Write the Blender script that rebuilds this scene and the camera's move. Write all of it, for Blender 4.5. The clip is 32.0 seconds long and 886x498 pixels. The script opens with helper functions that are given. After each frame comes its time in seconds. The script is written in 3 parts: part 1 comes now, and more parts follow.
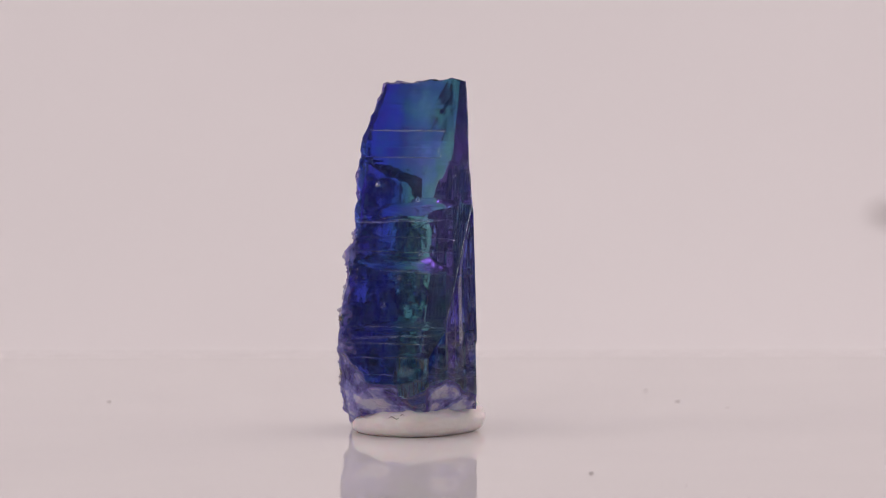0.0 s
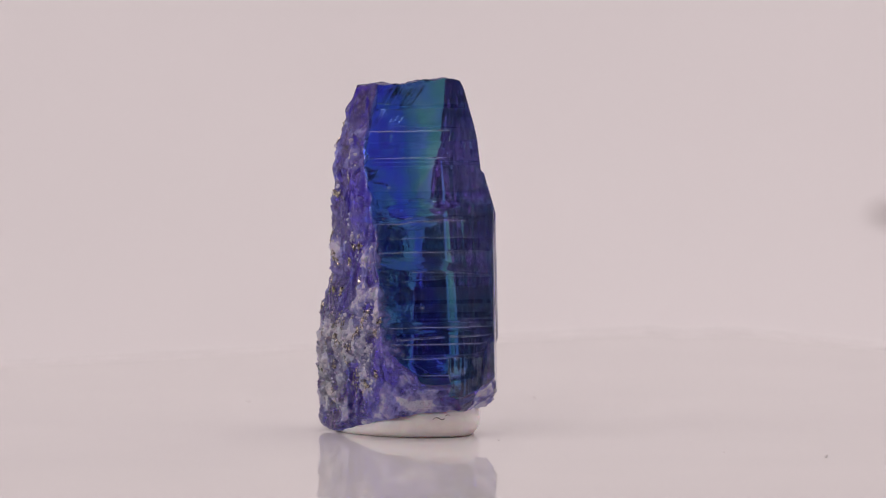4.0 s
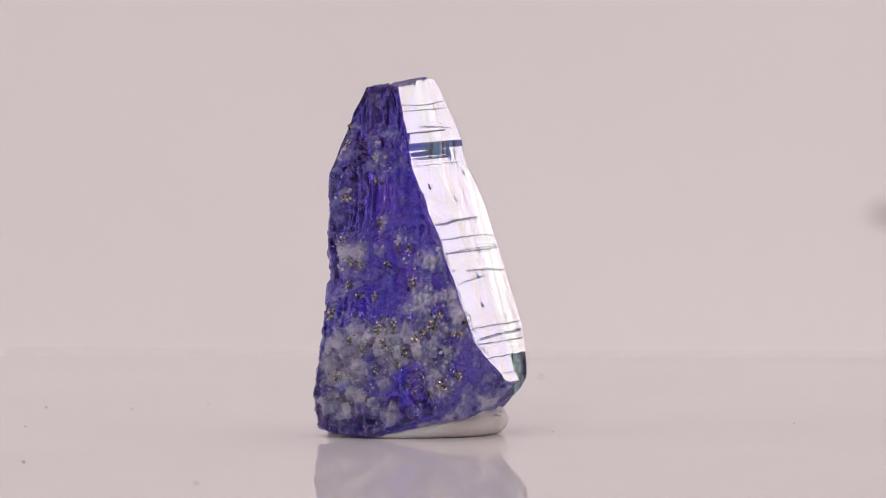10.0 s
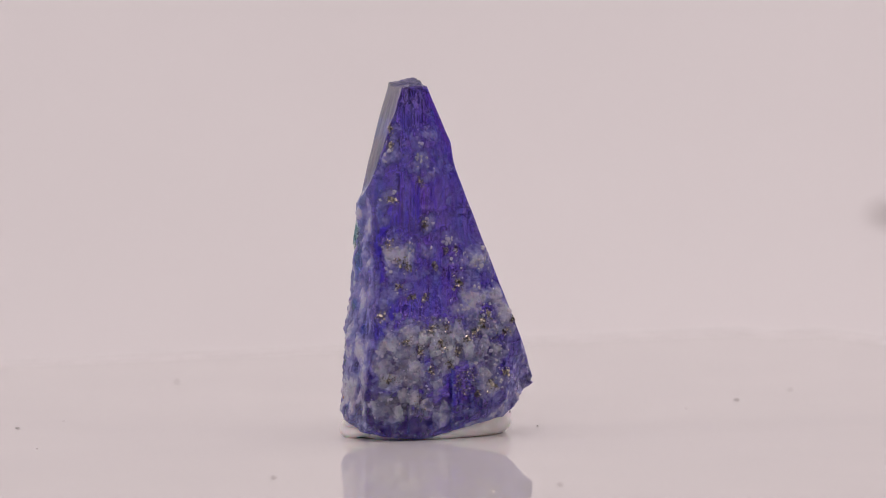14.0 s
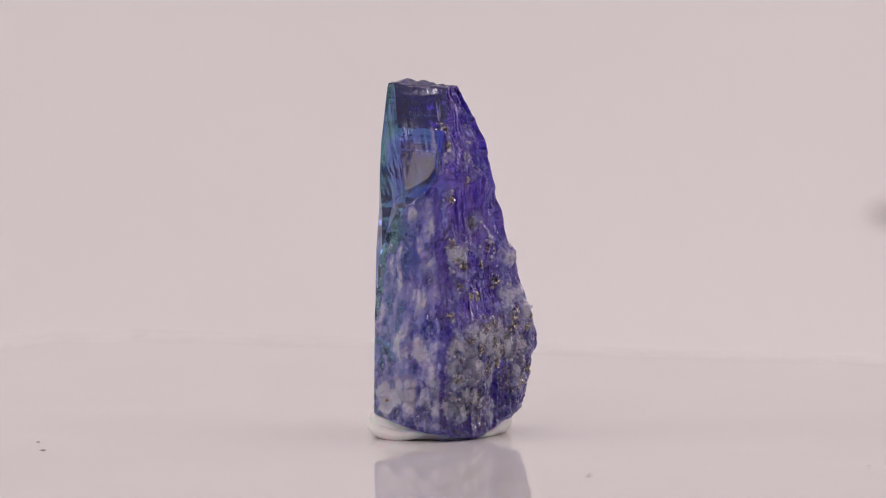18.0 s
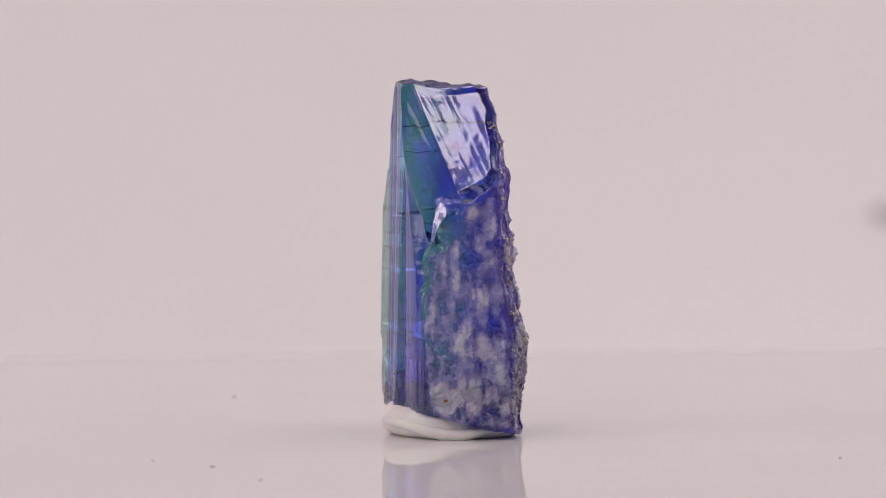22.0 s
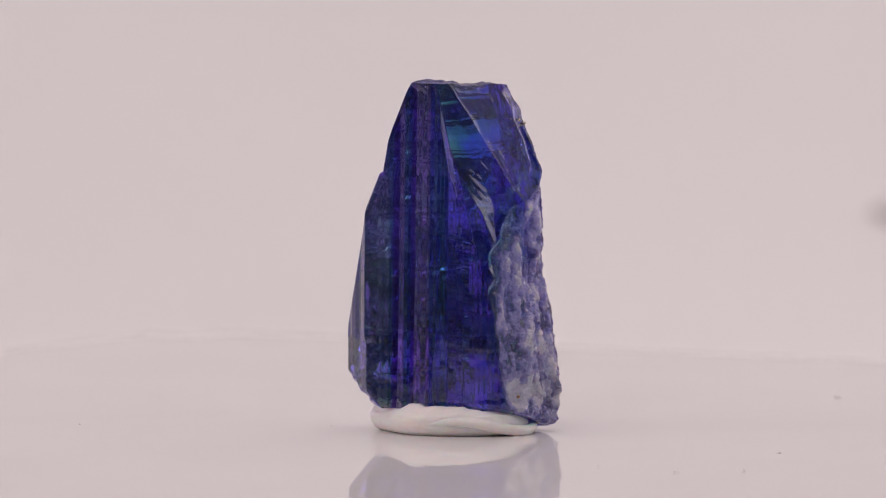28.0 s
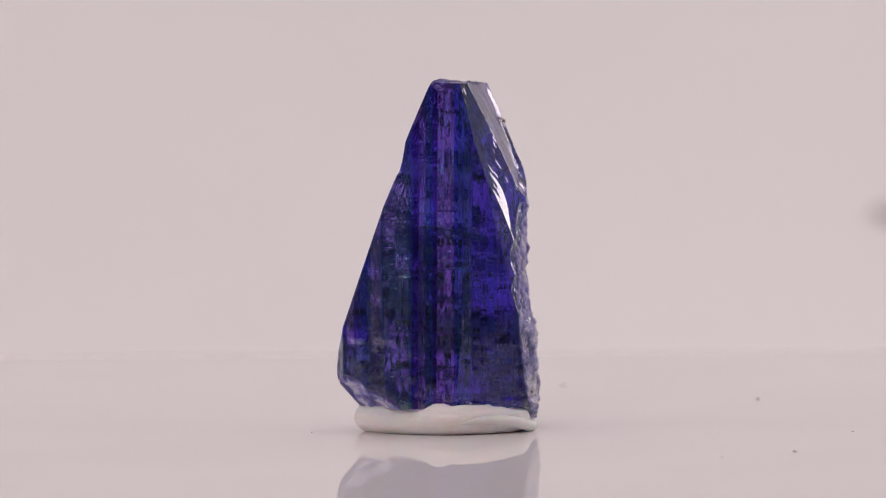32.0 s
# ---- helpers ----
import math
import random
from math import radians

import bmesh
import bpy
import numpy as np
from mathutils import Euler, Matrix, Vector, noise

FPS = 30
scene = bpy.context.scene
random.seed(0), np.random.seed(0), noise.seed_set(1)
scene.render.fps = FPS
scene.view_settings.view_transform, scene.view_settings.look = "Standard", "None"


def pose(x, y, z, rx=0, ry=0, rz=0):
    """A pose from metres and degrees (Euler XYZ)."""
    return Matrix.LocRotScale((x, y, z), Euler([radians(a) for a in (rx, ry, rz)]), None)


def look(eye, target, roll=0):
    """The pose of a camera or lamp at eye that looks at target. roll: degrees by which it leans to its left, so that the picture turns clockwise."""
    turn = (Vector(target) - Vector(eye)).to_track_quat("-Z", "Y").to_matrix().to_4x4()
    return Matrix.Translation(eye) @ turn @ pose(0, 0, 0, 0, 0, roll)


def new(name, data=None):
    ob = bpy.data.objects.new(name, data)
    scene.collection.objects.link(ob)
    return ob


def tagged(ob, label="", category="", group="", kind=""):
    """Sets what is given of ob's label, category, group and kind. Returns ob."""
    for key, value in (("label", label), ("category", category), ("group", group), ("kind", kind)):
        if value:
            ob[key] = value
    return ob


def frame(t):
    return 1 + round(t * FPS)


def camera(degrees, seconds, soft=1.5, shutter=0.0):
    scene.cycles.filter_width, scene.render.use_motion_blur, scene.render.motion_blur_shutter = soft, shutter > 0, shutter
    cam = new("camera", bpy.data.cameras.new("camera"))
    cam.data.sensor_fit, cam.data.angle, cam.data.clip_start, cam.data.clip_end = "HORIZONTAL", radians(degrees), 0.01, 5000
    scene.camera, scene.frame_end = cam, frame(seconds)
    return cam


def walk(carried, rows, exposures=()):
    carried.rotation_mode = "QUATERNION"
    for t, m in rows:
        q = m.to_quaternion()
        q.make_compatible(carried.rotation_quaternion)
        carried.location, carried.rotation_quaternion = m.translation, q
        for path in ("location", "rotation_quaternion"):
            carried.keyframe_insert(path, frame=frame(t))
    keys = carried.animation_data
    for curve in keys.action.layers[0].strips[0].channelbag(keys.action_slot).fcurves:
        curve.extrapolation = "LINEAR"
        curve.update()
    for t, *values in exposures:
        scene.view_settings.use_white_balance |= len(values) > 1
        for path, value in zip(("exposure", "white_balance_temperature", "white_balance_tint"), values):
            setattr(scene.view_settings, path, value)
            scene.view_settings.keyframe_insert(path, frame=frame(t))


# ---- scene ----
# One degree of the picture is about 6.6 mm; the stone is about 20 mm tall and stands on a slow turntable.
MM = 0.001
SPIN, PHASE = 8.549, -2.13      # degrees per second, counter-clockwise from above, and the turn at the start
cam = camera(7.476, 32.0, soft=1.0)
EYE, AIM = (0.00065, -0.3810, 0.03394), (0.00065, 0.0, 0.01032)
walk(cam, [(0, look(EYE, AIM, -0.28)), (32.0, look(EYE, AIM, -0.28))])
cam.data.dof.use_dof = True
cam.data.dof.focus_distance = 0.3790
cam.data.dof.aperture_fstop = 62.0

# ---- light: a small photo tent of white cloth, lit by panels inside it ----
world = bpy.data.worlds.new("world")
world.use_nodes = True
scene.world = world
world.node_tree.nodes["Background"].inputs[0].default_value = (0.95, 0.81, 0.84, 1)
world.node_tree.nodes["Background"].inputs[1].default_value = 0.25
scene.view_settings.exposure = 0.085


def panel(name, eye, target, sx, sy, watts, colour=(1.0, 0.858, 0.872)):
    data = bpy.data.lights.new(name, "AREA")
    data.shape, data.size, data.size_y = "RECTANGLE", sx, sy
    data.energy, data.color = watts, colour
    ob = new(name, data)
    ob.matrix_world = look(eye, target)
    return ob


# the glowing top cloth, and weaker glowing sides; the front stands open to a dark room
panel("lamp_top", (0, 0.0, 0.645), (0, 0.0, 0), 0.74, 0.62, 1.86)
panel("lamp_left", (-0.492, 0.0, 0.30), (0, 0.0, 0.30), 0.60, 0.50, 0.15)
panel("lamp_right", (0.492, 0.0, 0.30), (0, 0.0, 0.30), 0.60, 0.50, 0.17)
# bright bulbs behind small diffusers; front and right have a fainter sheet of lit cloth round them
panel("bulb_front", (-0.159, -0.366, 0.317), (0, 0, 0.012), 0.12, 0.09, 0.21)
panel("bulb_front_cloth", (-0.161, -0.382, 0.335), (0, 0, 0.012), 0.24, 0.20, 0.125)
panel("bulb_right", (0.416, -0.142, 0.247), (0, 0, 0.012), 0.12, 0.08, 0.06)
panel("bulb_right_cloth", (0.428, -0.146, 0.255), (0, 0, 0.012), 0.24, 0.17, 0.18)
panel("bulb_left", (-0.430, -0.094, 0.150), (0, 0, 0.012), 0.12, 0.08, 0.19)
# added fill, only to balance the sheet on the right
panel("bulb_left_fill", (-0.442, -0.096, 0.155), (0, 0, 0.012), 0.24, 0.17, 0.20)
panel("bulb_back", (0.290, 0.257, 0.094), (0, 0, 0.012), 0.11, 0.10, 0.20)


# ---- node helpers ----
def material(name):
    m = bpy.data.materials.new(name)
    m.use_nodes = True
    m.node_tree.nodes.clear()
    return m, m.node_tree


def put(tree, kind, **inputs):
    n = tree.nodes.new(kind)
    for k, v in inputs.items():
        n.inputs[k.replace("_", " ")].default_value = v
    return n


def shader(tree, colour, rough, **more):
    n = tree.nodes.new("ShaderNodeBsdfPrincipled")
    n.inputs["Base Color"].default_value = (*colour, 1)
    n.inputs["Roughness"].default_value = rough
    for k, v in more.items():
        n.inputs[k.replace("_", " ")].default_value = v
    return n


def finish(tree, socket):
    out = tree.nodes.new("ShaderNodeOutputMaterial")
    tree.links.new(socket, out.inputs["Surface"])


def noise_tex(tree, scale, detail=4.0, rough=0.6, stretch=None):
    co = tree.nodes.new("ShaderNodeTexCoord")
    n = tree.nodes.new("ShaderNodeTexNoise")
    n.inputs["Scale"].default_value, n.inputs["Detail"].default_value = scale, detail
    n.inputs["Roughness"].default_value = rough
    if stretch:
        mp = tree.nodes.new("ShaderNodeMapping")
        mp.inputs["Scale"].default_value = stretch
        tree.links.new(co.outputs["Object"], mp.inputs["Vector"])
        tree.links.new(mp.outputs["Vector"], n.inputs["Vector"])
    else:
        tree.links.new(co.outputs["Object"], n.inputs["Vector"])
    return n.outputs["Fac"]


def ramp(tree, fac, *stops):
    n = tree.nodes.new("ShaderNodeValToRGB")
    while len(n.color_ramp.elements) < len(stops):
        n.color_ramp.elements.new(0.5)
    for e, (p, c) in zip(n.color_ramp.elements, stops):
        e.position = p
        e.color = (*c, 1) if len(c) == 3 else c
    tree.links.new(fac, n.inputs["Fac"])
    return n.outputs["Color"]


def math_node(tree, op, a, b=None, clamp=False):
    n = tree.nodes.new("ShaderNodeMath")
    n.operation, n.use_clamp = op, clamp
    for i, v in enumerate((a, b)):
        if v is None:
            continue
        if isinstance(v, (int, float)):
            n.inputs[i].default_value = v
        else:
            tree.links.new(v, n.inputs[i])
    return n.outputs[0]


def mix_colour(tree, fac, a, b, blend="MIX"):
    n = tree.nodes.new("ShaderNodeMix")
    n.data_type, n.blend_type = "RGBA", blend
    for i, v in ((0, fac), (6, a), (7, b)):
        if isinstance(v, (int, float)):
            n.inputs[i].default_value = v
        elif isinstance(v, tuple):
            n.inputs[i].default_value = (*v, 1)
        else:
            tree.links.new(v, n.inputs[i])
    return n.outputs[2]


def bump(tree, height, strength, distance):
    n = tree.nodes.new("ShaderNodeBump")
    n.inputs["Strength"].default_value, n.inputs["Distance"].default_value = strength, distance
    tree.links.new(height, n.inputs["Height"])
    return n.outputs["Normal"]


def attribute(tree, name):
    n = tree.nodes.new("ShaderNodeAttribute")
    n.attribute_name = name
    return n.outputs["Fac"]


def mix_shader(tree, fac, a, b):
    n = tree.nodes.new("ShaderNodeMixShader")
    if isinstance(fac, (int, float)):
        n.inputs[0].default_value = fac
    else:
        tree.links.new(fac, n.inputs[0])
    tree.links.new(a, n.inputs[1])
    tree.links.new(b, n.inputs[2])
    return n.outputs[0]


# ---- materials ----
def cloth_material():
    m, t = material("white_cloth")
    s = shader(t, (0.8, 0.8, 0.8), 0.9)
    fine = noise_tex(t, 900.0, 2)
    broad = noise_tex(t, 7.0, 3)
    t.links.new(ramp(t, broad, (0.3, (0.78, 0.775, 0.775)), (0.7, (0.82, 0.815, 0.815))), s.inputs["Base Color"])
    t.links.new(bump(t, fine, 0.2, 0.0004), s.inputs["Normal"])
    finish(t, s.outputs[0])
    return m


def dark_cloth_material(name, tone):
    m, t = material(name)
    s = shader(t, (tone, tone, tone), 0.9)
    t.links.new(ramp(t, noise_tex(t, 40.0, 4), (0.3, (tone * 0.75,) * 3), (0.7, (tone * 1.2,) * 3)), s.inputs["Base Color"])
    finish(t, s.outputs[0])
    return m


def acrylic_material():
    m, t = material("white_acrylic")
    s = shader(t, (0.8, 0.79, 0.79), 0.03, IOR=1.45)
    broad = noise_tex(t, 60.0, 4)
    t.links.new(ramp(t, broad, (0.3, (0.685, 0.68, 0.675)), (0.7, (0.73, 0.72, 0.715))), s.inputs["Base Color"])
    smear = noise_tex(t, 35.0, 5, 0.7, (1, 3, 1))
    t.links.new(ramp(t, smear, (0.35, (0.0,) * 3), (0.75, (0.0012,) * 3)), s.inputs["Roughness"])
    # a thin film of dust dulls the gloss
    film = t.nodes.new("ShaderNodeBsdfDiffuse")
    film.inputs["Color"].default_value = (0.78, 0.77, 0.765, 1)
    finish(t, mix_shader(t, 0.25, s.outputs[0], film.outputs[0]))
    return m


def putty_material():
    m, t = material("white_putty")
    s = shader(t, (0.83, 0.81, 0.78), 0.55, Subsurface_Weight=0.35, Subsurface_Scale=0.0012)
    broad = noise_tex(t, 700.0, 5)
    t.links.new(ramp(t, broad, (0.3, (0.88, 0.80, 0.78)), (0.55, (0.95, 0.885, 0.865))), s.inputs["Base Color"])
    t.links.new(bump(t, noise_tex(t, 1600.0, 6, 0.65), 0.5, 0.00010), s.inputs["Normal"])
    finish(t, s.outputs[0])
    return m


def dust_material(name, colour):
    m, t = material(name)
    s = shader(t, colour, 0.9)
    t.links.new(ramp(t, noise_tex(t, 9000.0, 2), (0.3, tuple(c * 0.7 for c in colour)), (0.7, colour)), s.inputs["Base Color"])
    finish(t, s.outputs[0])
    return m


def crystal_material():
    """Strongly coloured transparent zoisite: violet, blue or sea-green by the face, whitened where crust has grown on it."""
    m, t = material("zoisite_crystal")
    pleo, crust, grey = attribute(t, "pleo"), attribute(t, "crust"), attribute(t, "grey")
    streak = noise_tex(t, 1.0, 4, 0.6, (1500, 1500, 160))
    patch = noise_tex(t, 380.0, 4)
    p = math_node(t, "ADD", pleo, math_node(t, "MULTIPLY", math_node(t, "SUBTRACT", streak, 0.5), 0.35))
    p = math_node(t, "ADD", p, math_node(t, "MULTIPLY", math_node(t, "SUBTRACT", patch, 0.5), 0.42), True)
    tint = ramp(t, p, (0.0, (0.058, 0.009, 0.34)), (0.20, (0.040, 0.013, 0.40)), (0.42, (0.028, 0.058, 0.60)), (0.62, (0.030, 0.14, 0.27)), (0.90, (0.11, 0.40, 0.35)), (1.0, (0.34, 0.62, 0.56)))
    # the striated prism faces are almost colourless themselves: the colour comes from the stone behind them
    tint = mix_colour(t, attribute(t, "clear"), tint, (0.36, 0.34, 0.64))
    glass = shader(t, (0.1, 0.1, 0.5), 0.03, IOR=1.69, Transmission_Weight=1.0)
    t.links.new(tint, glass.inputs["Base Color"])
    body = shader(t, (0.1, 0.1, 0.5), 0.15, IOR=1.69)
    t.links.new(mix_colour(t, 0.6, tint, (0.070, 0.033, 0.44)), body.inputs["Base Color"])
    groove = math_node(t, "MULTIPLY", noise_tex(t, 1.0, 5, 0.7, (3200, 3200, 140)), attribute(t, "milk"))
    fine = bump(t, groove, 1.0, 0.00032)
    t.links.new(fine, glass.inputs["Normal"])
    t.links.new(fine, body.inputs["Normal"])
    gem = mix_shader(t, math_node(t, "ADD", math_node(t, "MULTIPLY", attribute(t, "milk"), 0.24), 0.015), glass.outputs[0], body.outputs[0])
    # lilac-white crust: thin and blue at its rim, white and sugary where thick
    tone = attribute(t, "tone")
    grain = noise_tex(t, 1700.0, 7, 0.72)
    hole = noise_tex(t, 620.0, 5, 0.68)
    speck = math_node(t, "MULTIPLY", math_node(t, "ADD", grain, tone), 0.5)
    thick = math_node(t, "ADD", crust, math_node(t, "MULTIPLY", math_node(t, "SUBTRACT", hole, 0.52), 1.35))
    thick = math_node(t, "ADD", thick, math_node(t, "MULTIPLY", math_node(t, "SUBTRACT", speck, 0.5), 0.75))
    white = ramp(t, thick, (0.15, (0.12, 0.10, 0.43)), (0.46, (0.22, 0.21, 0.59)), (0.78, (0.38, 0.37, 0.74)), (1.0, (0.76, 0.76, 0.92)))
    stone = ramp(t, speck, (0.30, (0.05, 0.05, 0.07)), (0.44, (0.26, 0.27, 0.34)), (0.55, (0.48, 0.51, 0.57)), (0.70, (0.80, 0.83, 0.87)))
    rind = shader(t, (0.6, 0.6, 0.7), 0.22, IOR=1.55, Subsurface_Weight=0.25, Subsurface_Scale=0.0004)
    t.links.new(mix_colour(t, grey, white, stone), rind.inputs["Base Color"])
    t.links.new(bump(t, noise_tex(t, 2600.0, 7, 0.75), 1.0, 0.00016), rind.inputs["Normal"])
    edge = math_node(t, "MULTIPLY", math_node(t, "SUBTRACT", thick, 0.20, True), 1.8, True)
    edge = math_node(t, "MINIMUM", edge, 0.80)
    finish(t, mix_shader(t, edge, gem, rind.outputs[0]))
    return m


def pyrite_material():
    m, t = material("pyrite")
    s = shader(t, (0.33, 0.29, 0.22), 0.24, Metallic=1.0)
    t.links.new(ramp(t, noise_tex(t, 4000.0, 3), (0.35, (0.22, 0.20, 0.18)), (0.65, (0.66, 0.60, 0.52))), s.inputs["Base Color"])
    finish(t, s.outputs[0])
    return m


def calcite_material():
    m, t = material("calcite_grain")
    s = shader(t, (0.7, 0.7, 0.75), 0.22, IOR=1.55, Transmission_Weight=0.3)
    t.links.new(ramp(t, noise_tex(t, 900.0, 4), (0.3, (0.50, 0.46, 0.80)), (0.65, (0.86, 0.85, 0.92))), s.inputs["Base Color"])
    finish(t, s.outputs[0])
    return m


def veil_material():
    m, t = material("crack_gap")
    s = shader(t, (0.9, 0.9, 0.95), 0.08, IOR=0.59, Transmission_Weight=1.0)
    finish(t, s.outputs[0])
    return m


VEIL = veil_material()
DARK_CLOTH, GREY_CLOTH = dark_cloth_material("dark_cloth", 0.05), dark_cloth_material("grey_cloth", 0.30)
CLOTH, ACRYLIC, PUTTY = cloth_material(), acrylic_material(), putty_material()
CRYSTAL, PYRITE, CALCITE = crystal_material(), pyrite_material(), calcite_material()
LINT_DARK = dust_material("dark_hair", (0.07, 0.06, 0.06))
RUST = dust_material("rust", (0.30, 0.17, 0.06))
LINT_GREY = dust_material("grey_lint", (0.56, 0.54, 0.53))


# ---- mesh helpers ----
def part(name, bm, mat, parent=None, label=""):
    me = bpy.data.meshes.new(name)
    bm.to_mesh(me)
    bm.free()
    me.materials.append(mat)
    ob = new(name, me)
    if parent:
        ob.parent = parent
    if label:
        ob["label"] = label
    return ob


def grid_mesh(name, V, closed_u, mat, caps=()):
    """A mesh from a (rows, columns, 3) array; closed_u joins the last column to the first; caps: 0 and/or -1 close the end rows with a fan."""
    R, C = V.shape[:2]
    idx = np.arange(R * C).reshape(R, C)
    nxt = np.roll(idx, -1, 1) if closed_u else idx[:, 1:]
    cur = idx if closed_u else idx[:, :-1]
    quads = np.stack([cur[:-1], nxt[:-1], nxt[1:], cur[1:]], -1).reshape(-1, 4)
    verts = V.reshape(-1, 3)
    tris = []
    for cap in caps:
        ring = idx[cap]
        verts = np.vstack([verts, V[cap].mean(0)[None]])
        c = np.full(C, len(verts) - 1)
        other = np.roll(ring, -1)
        tris.append(np.stack([other, ring, c] if cap == 0 else [ring, other, c], -1))
    tri = np.vstack(tris) if tris else np.zeros((0, 3), int)
    me = bpy.data.meshes.new(name)
    me.vertices.add(len(verts))
    me.vertices.foreach_set("co", verts.astype(np.float32).ravel())
    loops = np.concatenate([quads.ravel(), tri.ravel()])
    starts = np.concatenate([np.arange(len(quads)) * 4, len(quads) * 4 + np.arange(len(tri)) * 3])
    me.loops.add(len(loops))
    me.loops.foreach_set("vertex_index", loops.astype(np.int32))
    me.polygons.add(len(starts))
    me.polygons.foreach_set("loop_start", starts.astype(np.int32))
    me.update(calc_edges=True)
    me.validate()
    me.materials.append(mat)
    return me


def hash3(ix, iy, iz, seed):
    h = (ix.astype(np.int64) * 374761393 + iy.astype(np.int64) * 668265263 + iz.astype(np.int64) * 1440662683 + seed * 974711) & 0xFFFFFFFF
    h = ((h ^ (h >> 13)) * 1274126177) & 0xFFFFFFFF
    h = ((h ^ (h >> 16)) * 2246822519) & 0xFFFFFFFF
    return ((h ^ (h >> 15)) & 0xFFFFFF) / float(0xFFFFFF)


def value_noise(x, y, z, seed=0):
    """Smooth noise between -1 and 1 on arrays."""
    fx, fy, fz = np.floor(x), np.floor(y), np.floor(z)
    u, v, w = (q * q * (3 - 2 * q) for q in (x - fx, y - fy, z - fz))
    total = 0
    for i in (0, 1):
        for j in (0, 1):
            for k in (0, 1):
                total = total + hash3(fx + i, fy + j, fz + k, seed) * (u if i else 1 - u) * (v if j else 1 - v) * (w if k else 1 - w)
    return total * 2 - 1


def fbm(x, y, z, octaves=4, seed=0):
    total, amp = 0, 1.0
    for o in range(octaves):
        total = total + amp * value_noise(x * 2 ** o, y * 2 ** o, z * 2 ** o, seed + o)
        amp *= 0.5
    return total


def grains(x, y, z, seed):
    """Packed crystal grains on flat arrays: each grain's slanting top, its gap to the next grain, and a number of its own."""
    fx, fy, fz = np.floor(x), np.floor(y), np.floor(z)
    best, second = np.full(x.shape, 9.0), np.full(x.shape, 9.0)
    slant, tone = np.zeros(x.shape), np.zeros(x.shape)
    for i in (-1, 0, 1):
        for j in (-1, 0, 1):
            for k in (-1, 0, 1):
                cell = fx + i, fy + j, fz + k
                dx, dy, dz = (x - cell[0] - hash3(*cell, seed), y - cell[1] - hash3(*cell, seed + 1), z - cell[2] - hash3(*cell, seed + 2))
                d = np.sqrt(dx * dx + dy * dy + dz * dz)
                own = hash3(*cell, seed + 3)
                near = d < best
                second = np.where(near, best, np.minimum(second, d))
                best = np.where(near, d, best)
                turn = own * 40.0
                slant = np.where(near, np.cos(turn) * dz + np.sin(turn) * (dx - dy) * 0.7, slant)
                tone = np.where(near, own, tone)
    return slant, second - best, tone


# ---- the tent ----
def sweep():
    """The white backdrop: a flat table sheet that curves up into the back wall."""
    prof = [(-0.13, -0.024), (0.12, -0.024)]
    for i in range(1, 13):
        a = math.radians(90 * i / 12)
        prof.append((0.12 + 0.25 * math.sin(a), -0.024 + 0.25 * (1 - math.cos(a))))
    prof.append((0.37, 0.66))
    rows = np.array([[(x, y, z) for x in np.linspace(-0.5, 0.5, 12)] for y, z in prof])
    me = grid_mesh("backdrop", rows, False, CLOTH)
    me.polygons.foreach_set("use_smooth", [True] * len(me.polygons))
    ob = new("backdrop", me)
    mod = ob.modifiers.new("thickness", "SOLIDIFY")
    mod.thickness, mod.offset = 0.002, -1
    return tagged(ob, "seamless off-white backdrop sheet curving up behind the turntable", "backdrop", kind="structure")


def box(bm, lo, hi):
    r = bmesh.ops.create_cube(bm, size=1.0)
    for v in r["verts"]:
        v.co = [lo[i] + (v.co[i] + 0.5) * (hi[i] - lo[i]) for i in range(3)]
    return r["verts"]


sweep()
for nm, lo, hi, lab in (
        ("wall_left", (-0.506, -0.80, -0.03), (-0.502, 0.38, 0.66), "dim grey cloth side of the photo tent"),
        ("wall_right", (0.502, -0.80, -0.03), (0.506, 0.38, 0.66), "dim grey cloth side of the photo tent"),
        # unseen sheet, added so that faces turned to the camera reflect darkness
        ("wall_front", (-0.502, -0.806, -0.03), (0.502, -0.802, 0.66), "unseen dark sheet standing in for the dark room behind the camera"),
        ("floor", (-0.502, -0.80, -0.032), (0.502, 0.38, -0.028), "dark table under the photo tent"),
        ("ceiling", (-0.506, -0.806, 0.662), (0.506, 0.38, 0.666), "white diffusing cloth top of the photo tent")):
    b = bmesh.new()
    box(b, lo, hi)
    tagged(part(nm, b, {"wall_front": DARK_CLOTH, "floor": DARK_CLOTH, "ceiling": CLOTH}.get(nm, GREY_CLOTH)), lab, nm.split("_")[0], kind="structure")

b = bmesh.new()
bmesh.ops.create_circle(b, cap_ends=True, segments=24, radius=1.3 * MM)
for v in b.verts:
    v.co *= 1 + 0.3 * noise.noise(v.co * 900)
smudge = part("smudge", b, LINT_GREY, bpy.data.objects["backdrop"], "small dark smudge on the sheet")
smudge.matrix_world = pose(0.0402, 0.2241, -0.0006, 25)

# ---- turntable ----
PLATE = 57.0 * MM


